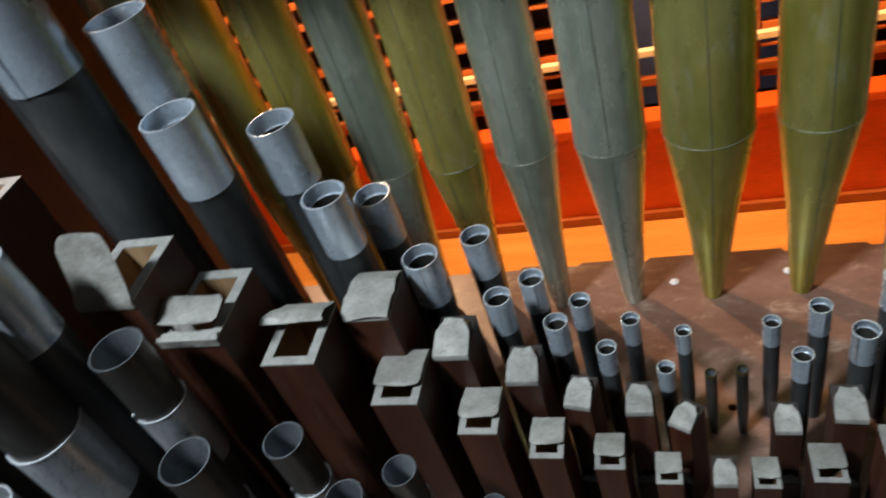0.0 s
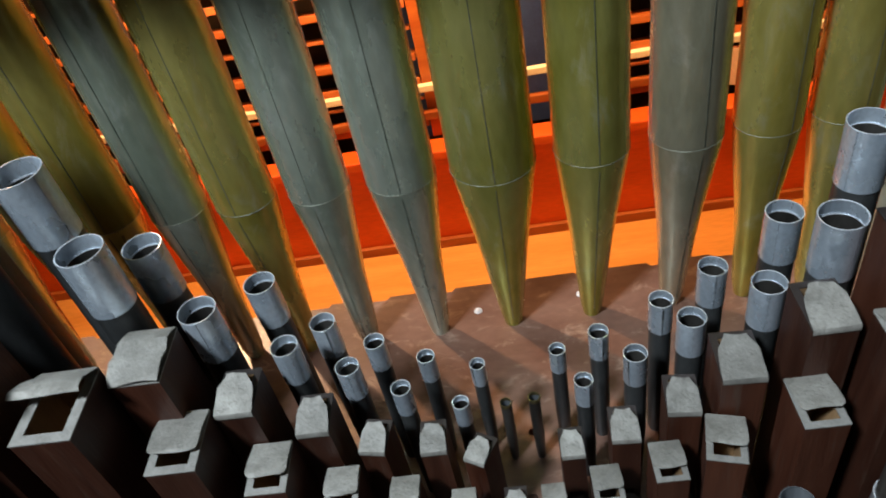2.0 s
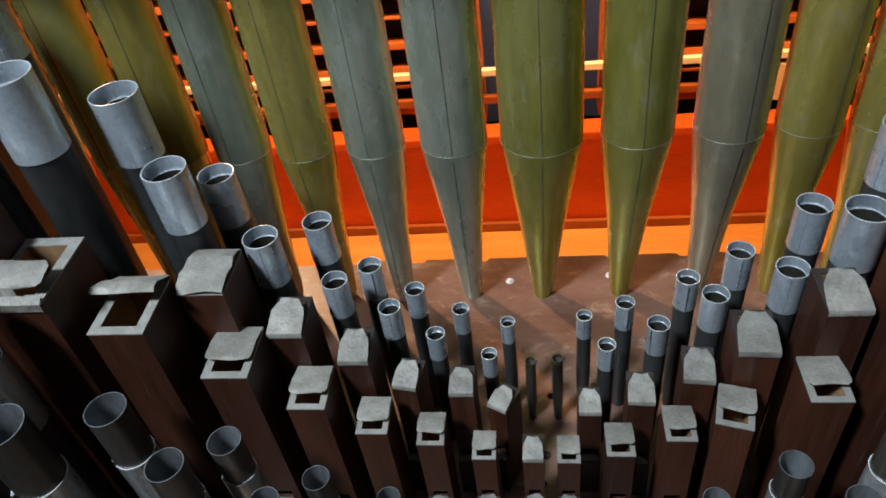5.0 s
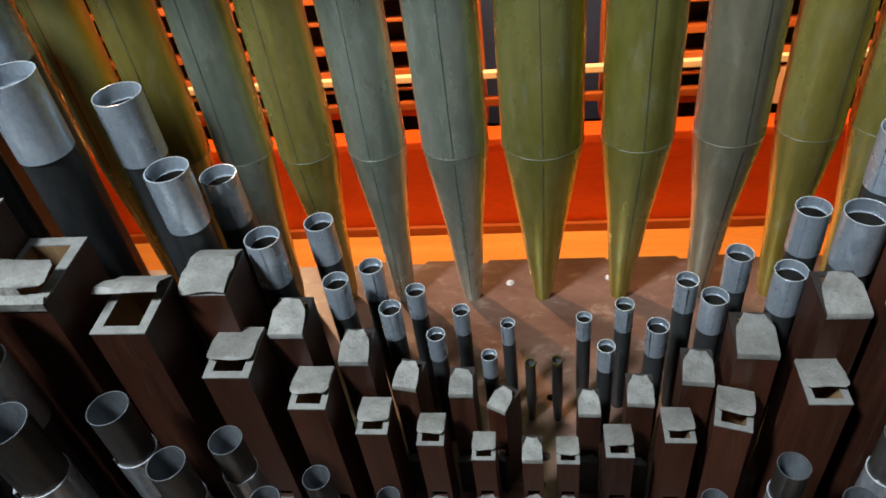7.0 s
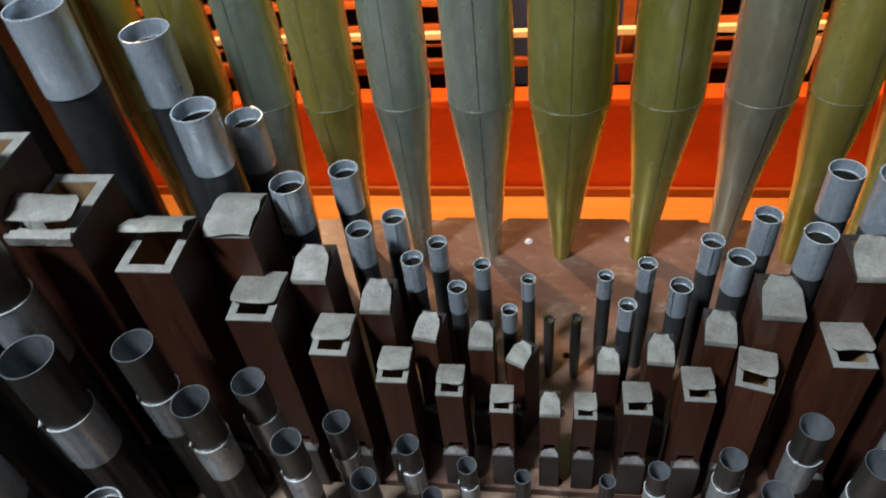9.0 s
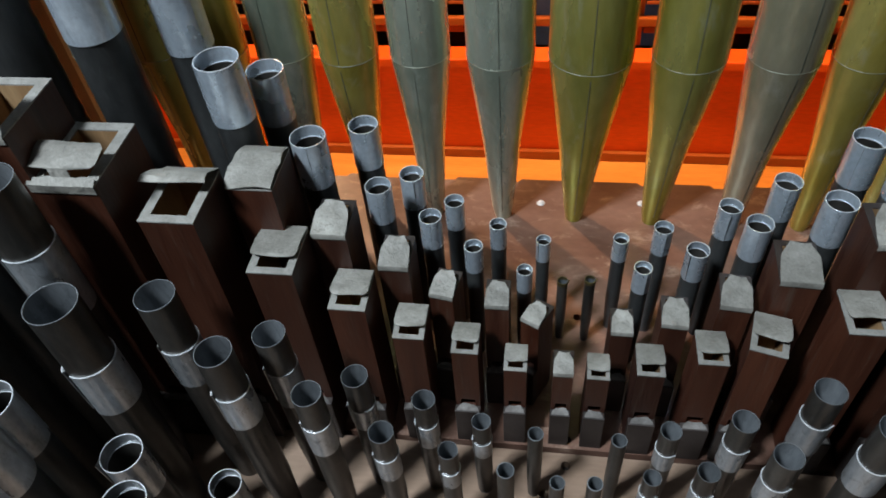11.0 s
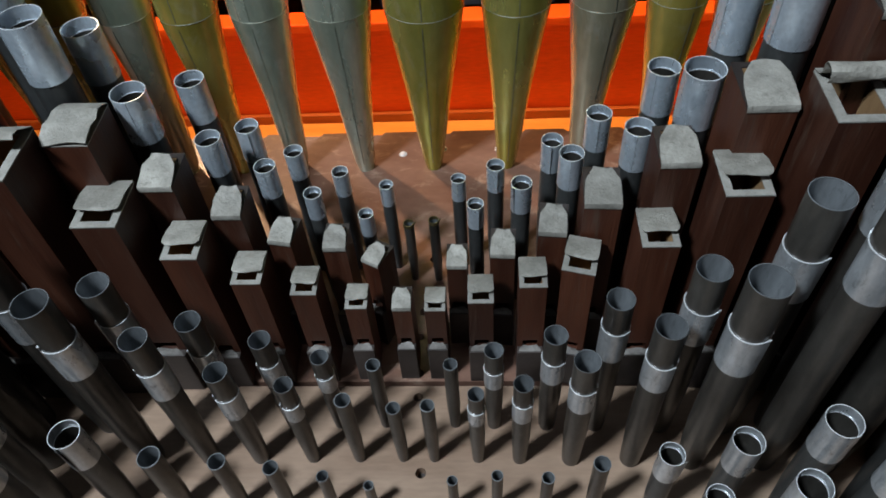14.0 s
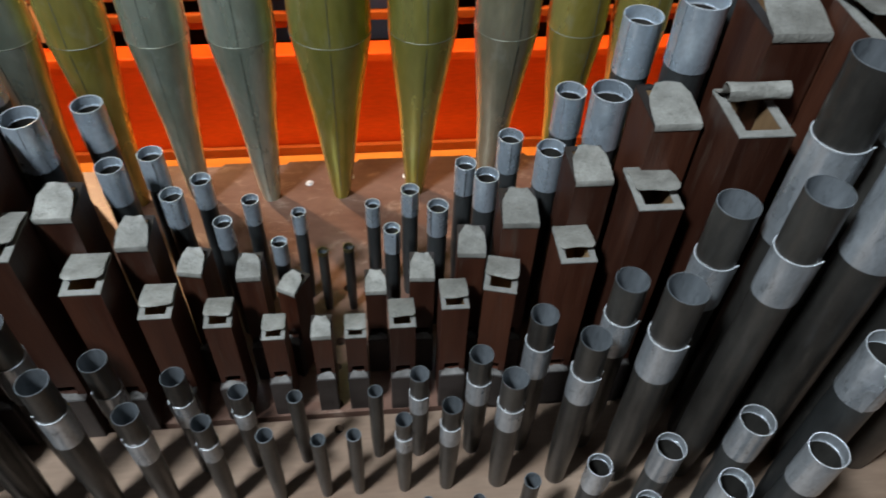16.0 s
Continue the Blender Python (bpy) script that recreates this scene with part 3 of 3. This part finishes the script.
def square_tube(hx, hy, t, z0, z1, mouth=None):
    """A square tube in one piece, open at the top; mouth: half width, bottom and top of a hole in its front wall. The inside takes the second material."""
    bm = bmesh.new()
    zs = [z0, mouth[1], mouth[2], z1] if mouth else [z0, z1]
    m = mouth[0] if mouth else 0.0

    def loop(ax, ay, z):
        front = [(-ax, -ay), (-m, -ay), (m, -ay), (ax, -ay)] if mouth else [(-ax, -ay), (ax, -ay)]
        return [bm.verts.new((x, y, z)) for x, y in front + [(ax, ay), (-ax, ay)]]

    outer = [loop(hx, hy, z) for z in zs]
    inner = [loop(hx - t, hy - t, z) for z in zs]
    n = len(outer[0])
    for k in range(len(zs) - 1):
        for i in range(n):
            e = (i + 1) % n
            if mouth and k == 1 and i == 1:
                a, b, c, d = outer[1][1], outer[1][2], outer[2][2], outer[2][1]
                p, q, r, u = inner[1][1], inner[1][2], inner[2][2], inner[2][1]
                for f in ((a, b, q, p), (b, c, r, q), (c, d, u, r), (d, a, p, u)):
                    bm.faces.new(f)
                continue
            bm.faces.new((outer[k][i], outer[k][e], outer[k + 1][e], outer[k + 1][i]))
            bm.faces.new((inner[k][i], inner[k + 1][i], inner[k + 1][e], inner[k][e])).material_index = 1
    for k in (0, -1):
        for i in range(n):
            e = (i + 1) % n
            bm.faces.new((outer[k][i], outer[k][e], inner[k][e], inner[k][i]))
    return bm


def wooden_pipe(x, yc, z, w, style, k, turn=0.0):
    """A square wooden pipe with a capped mouth, its top part covered by a lead flap."""
    d = w * 1.24
    w *= 0.87 if style == "lying" else 0.91
    t = max(0.005, w * 0.17)
    words = {"lying": "with a lead flap lying closed", "raised": "with its lead flap half raised", "open": "with its lead flap bent open", "front": "with a lead flap folded back", "upright": "with its lead flap bent upright", "rolled": "with its lead flap rolled back", "crumpled": "with a crumpled lead flap pressed shut"}
    ob = thing("wooden_organ_pipe", pose(x, yc, 0, 0, 0, turn), "dark red-brown wooden organ pipe " + words[style], "organ pipe", "wooden pipes")
    hx, hy, z0 = w / 2, d / 2, 0.004
    ch = 0.10 if w < 0.06 else 0.12
    part("body", square_tube(hx, hy, t, z0, z - 0.002, (hx * 0.6, ch - 0.004, ch + 0.012 + 0.12 * w)), [WOOD, WOODIN], ob)
    part("block", block(-hx + t, hx - t, -hy + t, hy - t, 0.0, ch - 0.012), WOOD, ob)
    if style == "lying":
        # Rim darkened so the pale flap stands out from it.
        part("top_rim", square_tube(hx + 0.0006, hy + 0.0006, t + 0.0004, z - 0.0022, z), [CAP, CAP], ob, "dark rim around the flap")
    else:
        part("top_rim", square_tube(hx + 0.0006, hy + 0.0006, t + 0.0004, z - 0.0022, z), [RIM, RIM], ob, "dusty pale grey rim")
    cap = part("mouth_cap", block(-hx - 0.001, hx + 0.001, -hy - 0.015, -hy - 0.0005, 0.0, ch, 0.002), CAP, ob, "dark stained mouth cap")
    part("lip", sheet(w * 0.92, [(-hy - 0.013, ch + 0.0005, 1.0), (-hy - 0.007, ch + 0.0015, 0.9), (-hy - 0.001, ch + 0.003, 0.55)], 0.001, k, 0.003), CHIP, cap, "pale chipped lip")
    th = 0.0011
    if style == "lying":
        low = 0.005 + 0.06 * w
        up = d * random.Random(k).uniform(0.18, 0.26)
        far = d * 0.74
        pts = [(-hy - 0.0016, z - low, 0.99), (-hy - 0.0024, z - 0.003, 1.0), (-hy - 0.0004, z + 0.001, 1.0), (-hy + 0.2 * far, z + 0.002 + 0.12 * up, 1.0), (-hy + 0.50 * far, z + 0.002 + 0.42 * up, 0.97), (-hy + 0.66 * far, z + 0.002 + 0.60 * up, 0.93), (-hy + 0.72 * far, z + 0.002 + 0.66 * up, 0.88), (-hy + 0.96 * far, z + 0.002 + 0.96 * up, 0.56), (-hy + far, z + 0.002 + up, 0.52)]
    elif style == "crumpled":
        pts = [(hy, z - 0.008, 1.0), (hy + 0.001, z + 0.0012, 1.0), (hy * 0.70, z + 0.008, 1.02), (hy * 0.35, z + 0.014, 1.05), (0.0, z + 0.011, 1.08), (-hy * 0.4, z + 0.013, 1.05), (-hy * 0.8, z + 0.008, 1.08), (-hy * 1.05, z + 0.004, 1.02)]
    elif style == "rolled":
        pts = [(hy, z - 0.008, 1.0), (hy + 0.001, z + 0.0012, 1.0), (hy * 0.70, z + 0.006, 1.0), (hy * 0.45, z + 0.020, 1.05)]
        for step in range(8):
            a = radians(200 - 34 * step)
            pts.append((hy * 0.20 - 0.012 * math.cos(a), z + 0.026 + 0.012 * math.sin(a), 1.14))
    elif style == "raised":
        up = random.Random(k).uniform(0.20, 0.34)
        run = d * 0.74
        pts = [(hy, z - 0.008, 1.0), (hy + 0.0012, z + 0.0012, 1.0), (hy - 0.15 * run, z + 0.12 * run * up + 0.002, 1.0), (hy - 0.5 * run, z + 0.5 * run * up + 0.002, 1.03), (hy - 0.85 * run, z + run * up * 0.72, 1.04), (hy - 0.95 * run, z + run * up * 0.73, 0.97), (hy - run, z + run * up * 0.70, 0.78)]
    elif style == "open":
        pts = [(hy, z - 0.008, 1.0), (hy + 0.001, z + 0.0012, 1.0), (hy * 0.75, z + 0.010, 1.0), (hy * 0.40, z + 0.024, 1.06), (hy * 0.05, z + 0.030, 1.18), (-hy * 0.1, z + 0.027, 1.24)]
    elif style == "upright":
        pts = [(-hy - 0.0022, z - 0.012, 0.99), (-hy - 0.0024, z - 0.002, 1.0), (-hy * 0.97, z + 0.004, 1.0), (-hy * 0.86, z + 0.014, 0.96), (-hy * 0.74, z + 0.036, 0.94), (-hy * 0.58, z + 0.068, 0.92), (-hy * 0.48, z + 0.082, 0.80), (-hy * 0.44, z + 0.088, 0.6)]
    else:
        pts = [(-hy - 0.0022, z - 0.014, 0.99), (-hy - 0.0024, z - 0.002, 1.0), (-hy * 0.90, z + 0.004, 1.0), (-hy * 0.88, z + 0.005, 0.3), (-hy * 0.87, z + 0.018, 0.3), (-hy * 0.86, z + 0.020, 1.0), (-hy * 0.78, z + 0.022, 1.14), (-hy * 0.40, z + 0.030, 1.16), (-hy * 0.22, z + 0.029, 0.96)]
    part("flap", sheet(w, pts, th, k, 0.004 if style == "crumpled" else 0.0018), LEAD, ob, "bent grey lead flap", True)
    return ob


WOOD_1 = [  # x, top, width, turn
    (-1.200, 1.150, 0.130, 0), (-1.040, 1.060, 0.120, 0), (-0.895, 0.770, 0.110, 0), (-0.334, 0.532, 0.074, 0), (-0.238, 0.437, 0.062, 0), (-0.148, 0.366, 0.055, 0), (-0.074, 0.294, 0.046, -10), (0.011, 0.276, 0.045, 0),
    (0.077, 0.230, 0.040, -28), (0.216, 0.221, 0.041, 0), (0.296, 0.255, 0.048, -3), (0.378, 0.313, 0.053, -6), (0.449, 0.386, 0.066, -3), (0.548, 0.469, 0.066, 0),
    (0.645, 0.575, 0.078, 0), (0.765, 0.716, 0.090, 0), (0.885, 0.86, 0.10, 0),
]
WOOD_2 = [
    (-0.615, 0.695, 0.098, 0), (-0.530, 0.621, 0.102, 0), (-0.418, 0.550, 0.086, 0), (-0.302, 0.446, 0.074, 0), (-0.205, 0.362, 0.062, 0), (-0.120, 0.291, 0.053, 0), (-0.034, 0.255, 0.046, 0), (0.046, 0.210, 0.040, 0),
    (0.123, 0.206, 0.037, 0), (0.179, 0.200, 0.038, 0), (0.257, 0.228, 0.046, 0), (0.342, 0.271, 0.048, 0), (0.417, 0.313, 0.056, -14), (0.524, 0.376, 0.060, 0),
    (0.621, 0.487, 0.070, 0), (0.725, 0.617, 0.081, 0), (0.850, 0.75, 0.092, 0),
]
for k, (x, z, w, turn) in enumerate(WOOD_1):
    wooden_pipe(x, 0.665, z, w, {2: "front", 3: "crumpled"}.get(k, "lying"), k, turn)
for k, (x, z, w, turn) in enumerate(WOOD_2):
    style = {0: "upright", 1: "front", 2: "open", 8: "lying", 15: "rolled"}.get(k, "raised")
    wooden_pipe(x, 0.585, z, w, style, k + 40, turn)
